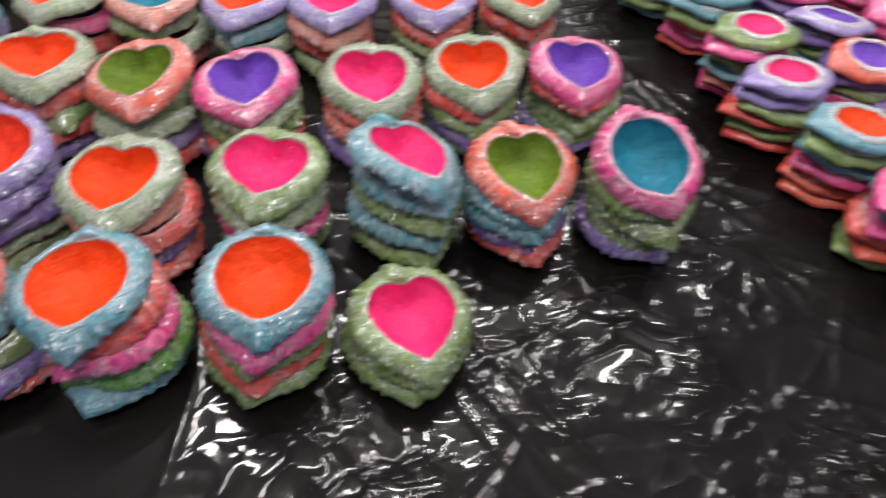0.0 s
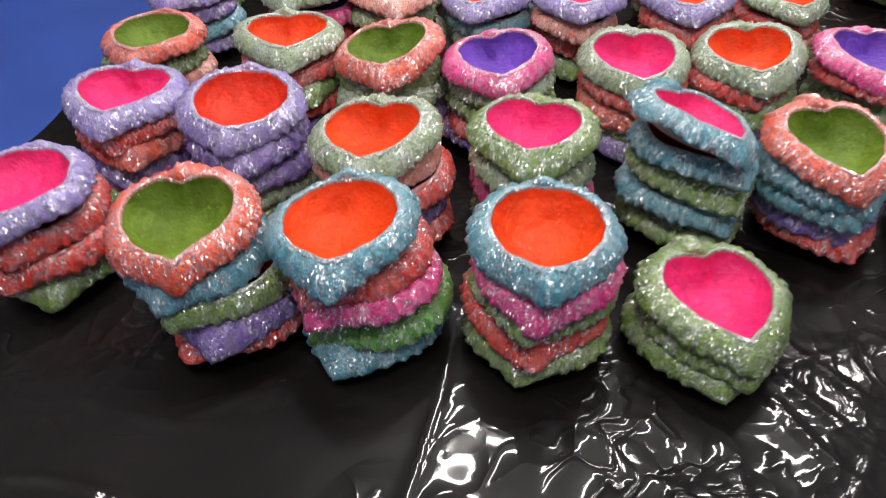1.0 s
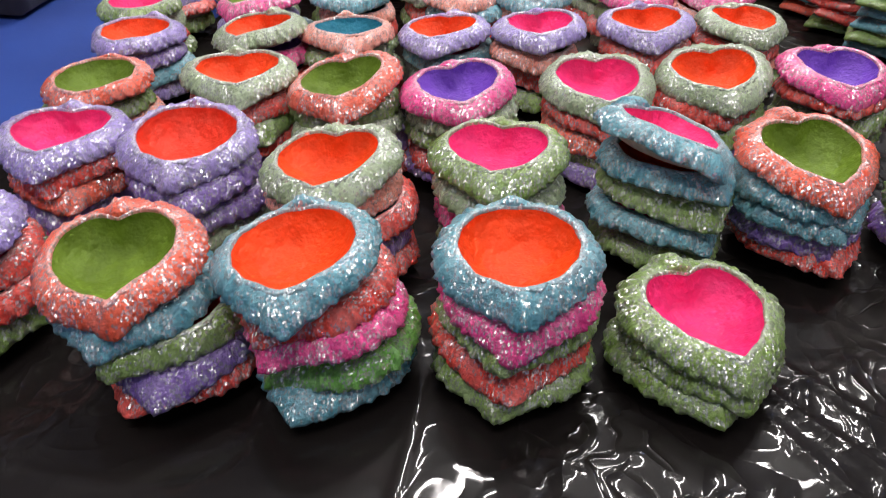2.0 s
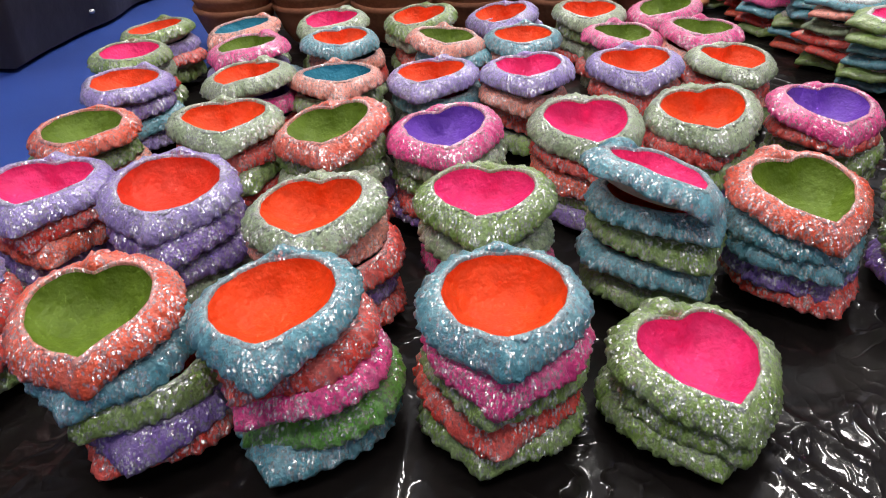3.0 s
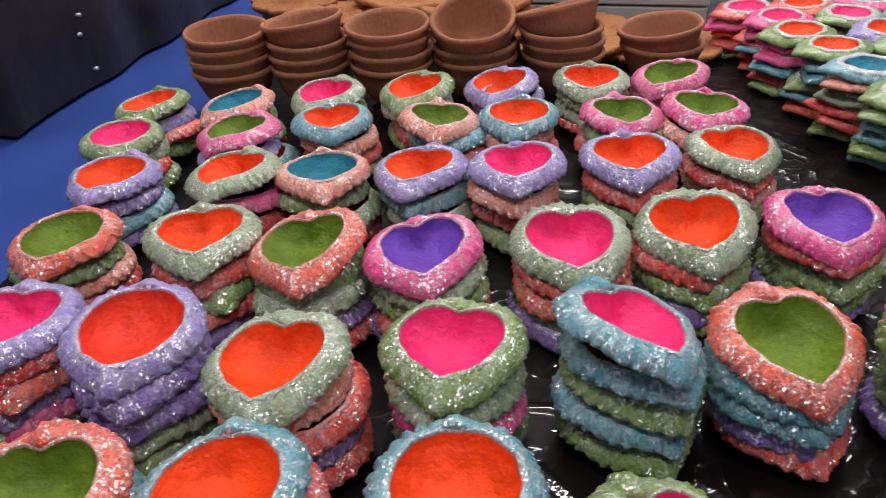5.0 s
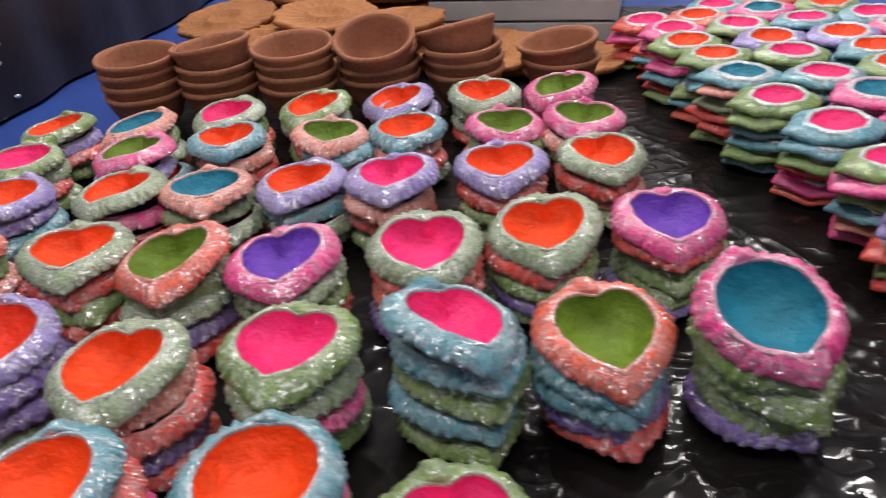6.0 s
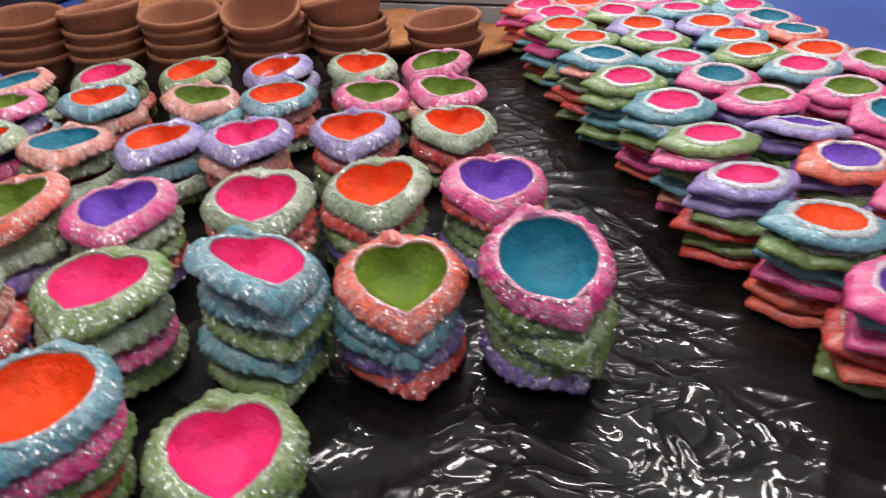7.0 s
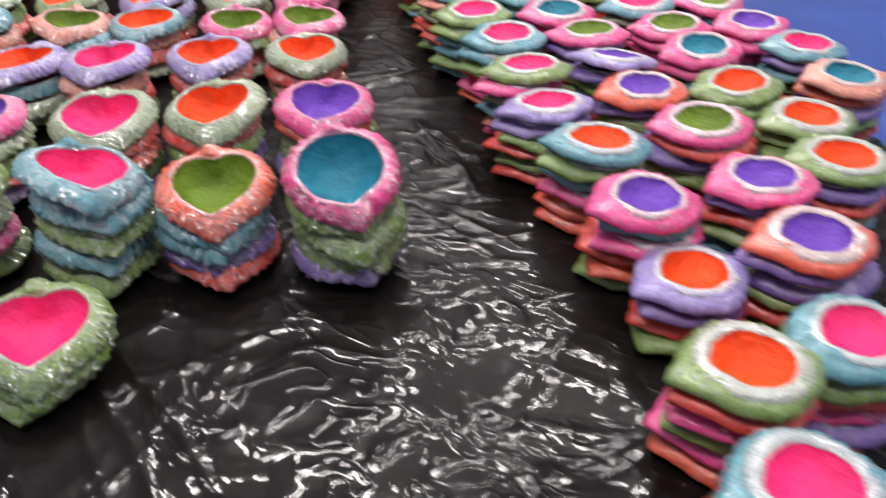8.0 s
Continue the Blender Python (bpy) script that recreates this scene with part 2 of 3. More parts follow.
slab("ground", -3.2, 3.2, -3.2, 4.2, -0.06, -0.006, material=TARP, label="blue woven tarpaulin spread over the floor", category="ground")
# unseen walls and ceiling, added to close the room and bounce light
slab("unseen_wall_north", -3.3, 3.3, 4.2, 4.35, -0.06, CEILING, label="unseen plain grey wall, added to bounce light")
slab("unseen_wall_south", -3.3, 3.3, -3.35, -3.2, -0.06, CEILING, label="unseen plain grey wall, added to bounce light")
slab("unseen_wall_east", 3.2, 3.35, -3.2, 4.2, -0.06, CEILING, label="unseen plain grey wall, added to bounce light")
slab("unseen_wall_west", -3.35, -3.2, -3.2, 4.2, -0.06, CEILING, label="unseen plain grey wall, added to bounce light")
slab("ceiling", -3.35, 3.35, -3.35, 4.35, CEILING, CEILING + 0.1, material=CEIL, label="unseen plain pale ceiling, added to bounce light", category="ceiling")

# unseen fixtures, one for each entry of LAMPS, the added ones too
for lx, ly, turn, watts in LAMPS:
    fixture = tagged(new("tube_lamp"), "unseen white fluorescent tube lamp under the ceiling", "lamp", "ceiling tube lamps")
    fixture.matrix_world = pose(lx, ly, CEILING, 0, 0, turn)
    child("housing", box_mesh("housing", -0.62, 0.62, -0.035, 0.035, -0.05, 0.0, METAL, 0.006), fixture)
    for ex in (-0.6, 0.6):
        child("socket", box_mesh("socket", ex - 0.012, ex + 0.012, -0.015, 0.015, -0.13, -0.048, METAL, 0.003), fixture)
    tube = [np.array([(x, 0.013 * math.cos(a), -0.115 + 0.013 * math.sin(a)) for a in np.linspace(0, 2 * math.pi, 12, endpoint=False)]) for x in (-0.59, 0.59)]
    child("tube", rings_mesh("tube", tube, GLOW), fixture, "glowing white tube")


# ---- black plastic sheet ----
# sharp folds: from, to, height, half width
FOLDS = [((0.070, 0.370), (0.205, 0.245), 0.0022, 0.0032), ((0.068, 0.342), (0.165, 0.238), 0.0022, 0.0032), ((0.075, 0.310), (0.135, 0.235), 0.0016, 0.003),
         ((0.222, 0.735), (0.262, 0.655), 0.0025, 0.004), ((0.268, 0.675), (0.300, 0.590), 0.0025, 0.004), ((0.240, 0.585), (0.345, 0.520), 0.0020, 0.003),
         ((0.240, 0.570), (0.330, 0.500), 0.0020, 0.003), ((0.235, 0.480), (0.350, 0.505), 0.0022, 0.004)]


def plastic_sheet(x0, x1, y0, y1, step, creases, seed):
    rng = np.random.default_rng(seed)
    xs, ys = np.arange(x0, x1 + step / 2, step), np.arange(y0, y1 + step / 2, step)
    X, Y = np.meshgrid(xs, ys)
    Z = np.zeros_like(X)
    wx, wy = X.copy(), Y.copy()
    for _ in range(7):
        f, g, ph = rng.uniform(8, 60), rng.uniform(0, 2 * math.pi), rng.uniform(0, 6.28)
        amp = 0.10 / f
        wx += amp * np.sin(f * (X * math.cos(g) + Y * math.sin(g)) + ph)
        wy += amp * np.cos(f * (X * math.sin(g) - Y * math.cos(g)) + 2 * ph)
    for _ in range(10):
        f, g, ph = rng.uniform(10, 34), rng.uniform(0, math.pi), rng.uniform(0, 6.28)
        Z += 0.011 / f * np.sin(f * (wx * math.cos(g) + wy * math.sin(g)) + ph)
    for k in range(creases):
        cx, cy = rng.uniform(x0, x1), rng.uniform(y0, y1)
        g = rng.normal(0.15, 0.45) if rng.random() < 0.6 else rng.uniform(0, math.pi)
        length, width, height = rng.uniform(0.03, 0.16), rng.uniform(0.0015, 0.0045), rng.uniform(0.0006, 0.0022)
        u = (wx - cx) * math.cos(g) + (wy - cy) * math.sin(g)
        v = -(wx - cx) * math.sin(g) + (wy - cy) * math.cos(g) + rng.uniform(-3, 3) * u * u
        Z += height * np.exp(-np.abs(v / width) ** 1.3) * np.exp(-(u / length) ** 4)
    for (ax, ay), (bx, by), height, width in FOLDS:
        dx, dy = bx - ax, by - ay
        along = math.hypot(dx, dy)
        u = ((X - ax) * dx + (Y - ay) * dy) / along
        v = (-(X - ax) * dy + (Y - ay) * dx) / along + 0.0015 * np.sin(u * 60)
        ends = np.clip(u / 0.01, 0, 1) * np.clip((along - u) / 0.02, 0, 1)
        Z += height * np.exp(-(v / width) ** 2) * ends
    Z -= Z.max() * 0.55
    X = X + 0.012 * np.sin(9 * Y) * np.exp(-(X - x0) / 0.1) + 0.006 * np.sin(31 * Y) * np.exp(-(X - x0) / 0.03)
    n = len(xs)
    verts = np.stack([X.ravel(), Y.ravel(), np.maximum(Z.ravel(), -0.004)], 1)
    idx = np.arange(len(xs) * len(ys)).reshape(len(ys), n)
    edge = 0.70 - 0.47 * np.maximum(Y - 0.75, 0) + 0.008 * np.sin(14 * Y) + 0.004 * np.sin(47 * Y)
    inside = (X < edge)[:-1, :-1].ravel()
    quads = np.stack([idx[:-1, :-1].ravel(), idx[:-1, 1:].ravel(), idx[1:, 1:].ravel(), idx[1:, :-1].ravel()], 1)[inside]
    return mesh_of("plastic_sheet", verts, quads.tolist(), PLASTIC)


tagged(new("plastic_sheet", plastic_sheet(-0.485, 0.70, 0.08, 1.48, 0.003, 440, 5)), "glossy black plastic sheet, creased, spread on the blue tarpaulin", "plastic sheet")


# ---- painted clay lamps ----
def outline(keys, count):
    """Radius by the angle from the tip (degrees), the same on both sides."""
    a = np.linspace(0, 360, count, endpoint=False)
    folded = np.where(a > 180, 360 - a, a)
    xs, rs = zip(*keys)
    fine = np.arange(0, 181.0)
    r = np.interp(fine, xs, rs)
    pad = np.concatenate([r[12:0:-1] * 0 + r[0], r, r[-2:-14:-1]])
    soft = np.convolve(pad, np.hanning(15) / np.hanning(15).sum(), "same")[12:-12]
    blend = np.clip(fine / 14, 0, 1)
    r = r * (1 - blend) + soft * blend
    return np.radians(a), np.interp(folded, fine, r)


HEART = ([(0, 0.0370), (12, 0.0328), (30, 0.0298), (55, 0.0285), (85, 0.0302), (115, 0.0322), (140, 0.0322), (160, 0.0285), (172, 0.0240), (180, 0.0218)],
         [(0, 0.0535), (15, 0.0465), (35, 0.0425), (60, 0.0420), (90, 0.0440), (125, 0.0455), (150, 0.0450), (180, 0.0415)])
DROP = ([(0, 0.0365), (20, 0.0335), (50, 0.0316), (90, 0.0318), (130, 0.0318), (180, 0.0305)],
        [(0, 0.0550), (14, 0.0475), (35, 0.0435), (70, 0.0430), (110, 0.0440), (150, 0.0440), (180, 0.0430)])
LEAF = ([(0, 0.0256), (30, 0.0226), (90, 0.0212), (180, 0.0222)],
        [(0, 0.0510), (12, 0.0445), (28, 0.0395), (60, 0.0368), (90, 0.0360), (130, 0.0364), (165, 0.0385), (180, 0.0405)])
# across the rim (0 at the opening, 1 at the edge), height
RIM_PROFILE = [(0.00, -0.0034), (0.05, -0.0003), (0.15, 0.0005), (0.30, 0.0000), (0.46, -0.0010), (0.62, -0.0024), (0.78, -0.0044), (0.90, -0.0066), (0.98, -0.0088),
               (1.00, -0.0102), (0.97, -0.0116), (0.88, -0.0118), (0.62, -0.0104), (0.20, -0.0094)]
FLAT_PROFILE = [(0.00, -0.0024), (0.04, -0.0002), (0.14, 0.0006), (0.36, 0.0002), (0.41, -0.0008), (0.60, -0.0018), (0.82, -0.0034), (0.95, -0.0054),
                (1.00, -0.0074), (0.97, -0.0092), (0.88, -0.0099), (0.55, -0.0096), (0.18, -0.0092)]
DEPTH = 0.0190
COUNT = 192


def diya_meshes(kind, seed):
    """Rim, edge, bowl and underside of one lamp, its opening at height 0 and its tip towards -y."""
    rng = np.random.default_rng(seed)
    count = 90 if kind == "leaf" else COUNT
    keys = {"heart": HEART, "drop": DROP, "plain": DROP, "leaf": LEAF}[kind]
    a, ri = outline(keys[0], count)
    _, ro = outline(keys[1], count)
    if kind != "leaf":
        a = a + 0.16 * rng.uniform(-1, 1) * np.sin(a) ** 2 + 0.07 * rng.uniform(-1, 1) * np.sin(2 * a)
        ri = ri * (1 + 0.05 * rng.uniform(-1, 1) * np.sin(a) + 0.03 * rng.uniform(-1, 1) * np.cos(2 * a))
    lump = sum(rng.uniform(-1, 1) * np.sin(k * a + rng.uniform(0, 6.28)) for k in (2, 3, 4, 5)) * 0.0009
    wave = sum(rng.uniform(-1, 1) * np.sin(k * a + rng.uniform(0, 6.28)) for k in (1, 2, 3, 5, 7)) * (0.0008 if kind == "leaf" else 0.0009)
    ro = ro + lump
    # the pinched knob at the back of the rim, over the notch
    back = 0.0 if kind in ("leaf", "plain") else rng.uniform(0.5, 1.0)
    knob = back * np.exp(-((a - math.pi + rng.uniform(-0.08, 0.08)) / 0.20) ** 2)
    ro = ro + 0.0050 * knob
    ri = ri + 0.35 * np.roll(lump, 9) + sum(rng.uniform(-1, 1) * np.sin(k * a + rng.uniform(0, 6.28)) for k in (7, 9, 11, 14)) * 0.0003
    ux, uy = np.sin(a), -np.cos(a)
    teeth = int(rng.integers(17, 22) if kind == "leaf" else rng.integers(25, 30) if kind in ("drop", "plain") else rng.integers(29, 35))
    profile = FLAT_PROFILE if kind == "leaf" else RIM_PROFILE
    deep = 0.75 if kind == "leaf" else 1.0

    def ring(r, z):
        return np.stack([ux * r, uy * r, np.broadcast_to(z, r.shape)], 1)

    press = 1 + sum(rng.uniform(-1, 1) * np.sin(k * a + rng.uniform(0, 6.28)) for k in (2, 3, 5, 7, 11)) * 0.55
    phase = sum(rng.uniform(-1, 1) * np.sin(k * a + rng.uniform(0, 6.28)) for k in (1, 2, 4, 7, 9)) * 0.9
    rim = []
    for s, z in profile:
        bite = deep * np.clip((s - 0.3) / 0.5, 0, 1)
        rope = press * np.sin(teeth * a + phase + 3.0 * s + 2.2 * (z < -0.009))
        grain = np.interp(np.arange(count), np.arange(count), rng.normal(0, 1, count))
        r = ri + (ro - ri) * s + bite * ((0.0007 if kind == "heart" else 0.0009) * rope + 0.0004 * grain)
        zz = z + wave * (0.4 + s) + bite * ((0.0007 if kind == "heart" else 0.0009) * press * np.cos(teeth * a + phase + 3.0 * s) + 0.0003 * np.roll(grain, 3)) * (z > -0.0095)
        zz = zz + knob * (0.0045 * math.sin(math.pi * min(1.0, 0.25 + 0.75 * s)) + 0.0028 * s)
        zz = zz - (0.003 if kind != "leaf" else 0.0) * s * np.exp(-(np.minimum(a, 2 * math.pi - a) / 0.35) ** 2)
        rim.append(ring(r, zz))
    lip_width = rng.uniform(0.0066, 0.0100) if kind == "leaf" else 0.0042
    lip = []
    for s, z in ((0.0, -0.0012), (0.06, 0.0003), (0.3, 0.0009), (0.7, 0.0004), (0.95, -0.0008 if kind == "leaf" else -0.0003), (1.0, -0.0026 if kind == "leaf" else -0.0018)):
        rag = (0.0005 if kind == "leaf" else 0.0009) * rng.normal(0, 1, count) * (s > 0.6)
        lip.append(ring(ri - 0.0004 + lip_width * s + rag, z + wave * 0.45)[::1 if kind == "leaf" else 2])
    mean = ri.mean()
    third = 2 if kind == "leaf" else 3
    bowl = []
    hollow = 0.5 if kind == "leaf" else 1.0
    dents = sum(rng.uniform(-1, 1) * np.sin(k * a + rng.uniform(0, 6.28)) for k in (2, 3, 5, 6, 8)) * 0.014
    for f, z, round_ in ((1.0, -0.0006, 0), (0.97, -0.0030, 0.02), (0.88, -0.0066, 0.05), (0.76, -0.0100, 0.16), (0.64, -0.0130, 0.4), (0.51, -0.0154, 0.8),
                         (0.36, -0.0166, 1.0), (0.16, -0.0169, 1.0)):
        z = z * hollow
        bowl.append(ring(f * (ri * (1 - round_) + mean * round_) * (1 + dents * (0.5 < f < 0.95)), z + (0.03 * z * np.roll(dents, 20) / 0.014 if 0.5 < f < 0.95 else 0) + wave * 0.45 * (z > -0.002))[::third])
    base = []
    for f, z in ((1.24, -0.0098), (1.15, -0.0130), (0.94, -0.0165), (0.66, -DEPTH + 0.0004), (0.58, -DEPTH), (0.2, -DEPTH)):
        z = max(z, -0.0120) if kind == "leaf" else z
        base.append(ring(f * (0.4 * ri + 0.6 * mean), z)[::third])
    return (rings_mesh(kind + "_rim", rim, SILVER), rings_mesh(kind + "_edge", lip, SILVER),
            rings_mesh(kind + "_bowl", bowl, PAINT["P"], True), rings_mesh(kind + "_underside", base, RAW, True))


SHAPES = {k: [diya_meshes(k, 10 * i + len(k)) for i in range(n)] for k, n in (("heart", 6), ("drop", 5), ("plain", 5), ("leaf", 5))}
COLOURED = {}


def coloured(me, material):
    key = (me.name, material.name)
    if key not in COLOURED:
        c = me.copy()
        c.materials[0] = material
        COLOURED[key] = c
    return COLOURED[key]


rng = random.Random(7)


def diya(kind, rim, bowl, m, label, group):
    ob = tagged(new({"heart": "heart_lamp", "drop": "drop_lamp", "plain": "drop_lamp", "leaf": "leaf_lamp"}[kind]), label, "clay lamp", group)
    ob.matrix_world = m
    meshes = rng.choice(SHAPES[kind])
    child("rim", coloured(meshes[0], (FELT if kind == "leaf" else GLITTER)[rim]), ob)
    child("edge", coloured(meshes[1], PALE[rim] if kind == "leaf" else EDGE[rim]), ob, "silvery white edge round the opening" if kind == "leaf" else "pale silvery edge round the opening")
    child("bowl", coloured(meshes[2], PAINT[bowl]), ob, WORDS[bowl] + " painted bowl")
    child("underside", meshes[3], ob, "bare grey clay underside")
    return ob


def stack(kind, x, y, top, turn, colours, lean=(0, 0), spread=0.0028, settle=0.0018, group="heart-shaped clay lamps in stacks", size=1.0, follow=0.5, swing=3.0, slide=None):
    """colours: the top lamp's rim and bowl, then the rims below it, downwards. slide: how far the lowest lamp stands off in x, swing: how far those below are turned."""
    rim, bowl, below = colours[0], colours[1], colours[2:]
    n = 1 + len(below)
    step = (top - (0.0120 if kind == "leaf" else DEPTH) - 0.001) / max(1, n - 1)
    slide = (0.009 if x < -0.1 and kind != "leaf" else 0.0) if slide is None else slide
    finish = "glossy" if kind == "leaf" else "glittered"
    shape = {"heart": "heart-shaped", "drop": "drop-shaped", "leaf": "leaf-shaped"}[kind]
    for k in range(n):
        z = top - k * step - (0.0012 if 0 < k < n - 1 and kind != "leaf" else 0.0)
        free = 0 if k == 0 else 1
        dx, dy = rng.gauss(0, spread) * free, rng.gauss(0, spread) * free
        tilt = (rng.gauss(follow * lean[0], 2.2), rng.gauss(follow * lean[1], 2.2)) if k else lean
        if k == n - 1:
            tilt = (0, 0)
        m = pose(x + dx + slide * (0.5 - 0.5 * math.cos(math.pi * min(1.0, 1.3 * k / max(1, n - 1)))), y + dy - settle * k, z, tilt[0], tilt[1]) @ pose(0, 0, 0, 0, 0, turn + rng.gauss(swing, 7) * free)
        if k and kind != "leaf":
            m = m @ Matrix.Diagonal((0.965, 0.965, 1, 1))
        m = m @ Matrix.Diagonal((size, size, 1, 1))
        if k == 0:
            label = f"{shape} clay lamp, {WORDS[rim]} {finish} rim, {WORDS[bowl]} inside, atop stack"
            diya(kind, rim, bowl, m, label, group)
        else:
            c = below[k - 1]
            shape = "leaf-shaped" if kind == "leaf" else "drop-shaped"
            where = "bottom of stack" if k == n - 1 else "inside stack"
            diya("leaf" if kind == "leaf" else "plain", c, rng.choice("PORGVT"), m, f"{shape} clay lamp, {WORDS[c]} {finish} rim, {where}", group)


H, D = "heart", "drop"
# front row
stack(D, -0.374, 0.310, 0.066, 15, "lPrrg", slide=0.014)
stack(H, -0.256, 0.295, 0.073, 22, "oGtgvr", (10, 0), 0.0012, settle=0.0, swing=-26.0, slide=0.027, follow=0.85)
stack(D, -0.166, 0.310, 0.077, 10, "tOrpkt", (3, -5), settle=0.0008, swing=-30.0, slide=0.024, follow=0.7)
stack(D, -0.056, 0.334, 0.074, 10, "tOpgrg", (2, 0), 0.002, 0.0030, swing=-8.0, slide=0.004)
stack(H, 0.042, 0.341, 0.042, 24, "gPgg", (3, 4), 0.0018, 0.0006, swing=-13.0, slide=-0.003)
# second row
stack(H, -0.366, 0.417, 0.074, 12, "lProvpg")
stack(D, -0.276, 0.417, 0.078, 12, "lRvvsg", (4, 3))
stack(H, -0.179, 0.407, 0.075, 4, "sOcrvr", (4, -5), slide=0.012)
stack(H, -0.079, 0.439, 0.074, 0, "gPspg")
stack(H, 0.024, 0.460, 0.085, 36, "tPtgtg", (-11, 15), follow=0.3)
stack(H, 0.112, 0.476, 0.070, 18, "oGttvr", (9, 3))
stack(D, 0.207, 0.487, 0.084, 26, "pTgggv", (19, 4))
# third row
for row in [(D, -0.418, 0.538, 0.058, 10, "oGgcr"), (H, -0.293, 0.537, 0.073, 22, "sOrgrv"), (H, -0.208, 0.530, 0.074, 10, "oGgsvr", (5, -9)),
            (H, -0.124, 0.540, 0.071, 18, "pVsgrv", (4, -5)), (H, -0.020, 0.567, 0.070, 12, "sProgv", (7, 2)),
            (H, 0.066, 0.600, 0.070, 8, "sOrgvg", (7, -4)), (H, 0.158, 0.623, 0.068, 5, "pVrggv", (4, 3))]:
    stack(*row)
# fourth row
for row in [(D, -0.438, 0.639, 0.060, 0, "lOvtl"), (H, -0.321, 0.643, 0.069, -8, "sOprg", (0, -7)), (D, -0.242, 0.659, 0.066, 20, "cTgsr", (-5, 0)),
            (H, -0.161, 0.678, 0.064, -6, "lOtsg", (0, -5)), (H, -0.076, 0.683, 0.070, 8, "lPcrg", (0, -3)),
            (H, 0.018, 0.714, 0.068, 10, "lOrgs", (3, -3)), (H, 0.107, 0.752, 0.061, 16, "sOrcg", (2, 3))]:
    stack(*row, size=0.96)
# fifth row
for row in [(D, -0.479, 0.717, 0.061, 20, "gPsrg"), (H, -0.358, 0.731, 0.067, -20, "pGltg", (0, -6)), (H, -0.275, 0.771, 0.064, 20, "tOcrg"),
            (H, -0.167, 0.788, 0.063, 10, "cGtrg", (-3, 6)), (D, -0.091, 0.809, 0.060, 0, "tOcrs"), (H, 0.009, 0.820, 0.061, 12, "pGgrs", (0, 3)),
            (H, 0.088, 0.835, 0.064, -4, "pGcgr", (0, 2))]:
    stack(*row, size=0.93)
# sixth row
for row in [(D, -0.497, 0.803, 0.060, 10, "gOlrg", (0, -6)), (D, -0.395, 0.805, 0.063, -24, "cTgsr", (0, -8)), (H, -0.307, 0.843, 0.062, -14, "sPgrg", (4, -4)),
            (H, -0.211, 0.862, 0.063, -12, "gOsrg", (5, -6)), (H, -0.124, 0.895, 0.058, -8, "lOlsr", (5, -7)), (H, -0.026, 0.915, 0.059, 3, "sOgsr", (4, 0)),
            (H, 0.055, 0.938, 0.057, -26, "pGprg", (4, -9))]:
    stack(*row, size=0.93)


# ---- leaf-shaped lamps of the other field ----
def leaf_rows(rows):
    for x, y, top, turn, colours, *lean in rows:
        stack("leaf", x, y, top, turn, colours, lean or (rng.gauss(2, 2.0), rng.gauss(0, 2.0)), 0.0036, 0.0, "leaf-shaped clay lamps in stacks")


leaf_rows([(0.483, 0.255, 0.074, -70, "tPrgpgr"), (0.471, 0.334, 0.074, -72, "gOrpgpo"), (0.459, 0.442, 0.050, -60, "lOvrg"),
           (0.430, 0.494, 0.074, -64, "pVtprog"), (0.399, 0.570, 0.077, -84, "tOgtpoo"), (0.357, 0.646, 0.070, -72, "lPlgrgr", -6, -4)])
leaf_rows([(0.338, 0.710, 0.076, -76, "gPpgtcp"), (0.313, 0.790, 0.074, -78, "tPtgrpo"), (0.274, 0.857, 0.073, -80, "gPgttgt"),
           (0.249, 0.920, 0.076, -84, "tTcsrrg"), (0.230, 0.989, 0.074, -70, "gOttgto"), (0.204, 1.047, 0.072, -78, "gOpptrg")])
leaf_rows([(0.538, 0.368, 0.072, -60, "tPgrpvo"), (0.539, 0.465, 0.072, -78, "oVvvgrg"), (0.519, 0.536, 0.074, -66, "pVvrgtv"),
           (0.488, 0.623, 0.073, -82, "pGrvgrt"), (0.444, 0.687, 0.072, -66, "oVvgptp"), (0.422, 0.748, 0.074, -90, "lVvgtro", -13, 3)])
leaf_rows([(0.398, 0.809, 0.076, -86, "pGvvgrr"), (0.366, 0.865, 0.076, -70, "pTpgrtr"), (0.330, 0.920, 0.075, -76, "tPtgrgg"),
           (0.313, 1.002, 0.072, -80, "gPgtrvt"), (0.300, 1.058, 0.072, -74, "lOvgrto"), (0.271, 1.117, 0.072, -60, "gPgprtv")])
leaf_rows([(0.590, 0.578, 0.072, -84, "gOvrgto"), (0.581, 0.647, 0.072, -70, "gOggvrt"), (0.532, 0.708, 0.072, -74, "gOgvtrt"),
           (0.512, 0.792, 0.072, -64, "pTptgrg"), (0.489, 0.851, 0.072, -86, "pGpprvv"), (0.457, 0.911, 0.074, -76, "tPsgrvr")])
leaf_rows([(0.413, 0.961, 0.072, -82, "gOgrtvr"), (0.404, 1.019, 0.072, -70, "tOttgrg"), (0.383, 1.072, 0.072, -78, "lOvtrgr"),
           (0.354, 1.137, 0.072, -74, "tPtvgrv"), (0.193, 1.114, 0.068, -70, "pPprtro"), (0.226, 1.166, 0.070, -80, "oOtprpt")])
leaf_rows([(0.642, 0.745, 0.070, -76, "cTovgrg"), (0.622, 0.820, 0.070, -80, "tPvtgrg"), (0.577, 0.871, 0.072, -70, "pVppvrg"),
           (0.542, 0.946, 0.070, -78, "pGtsrvv"), (0.491, 0.980, 0.070, -88, "oOrvgtg"), (0.479, 1.048, 0.072, -70, "oTocgrr"),
           (0.459, 1.103, 0.072, -84, "pTprtgv"), (0.436, 1.157, 0.072, -76, "tPtgrvo")])

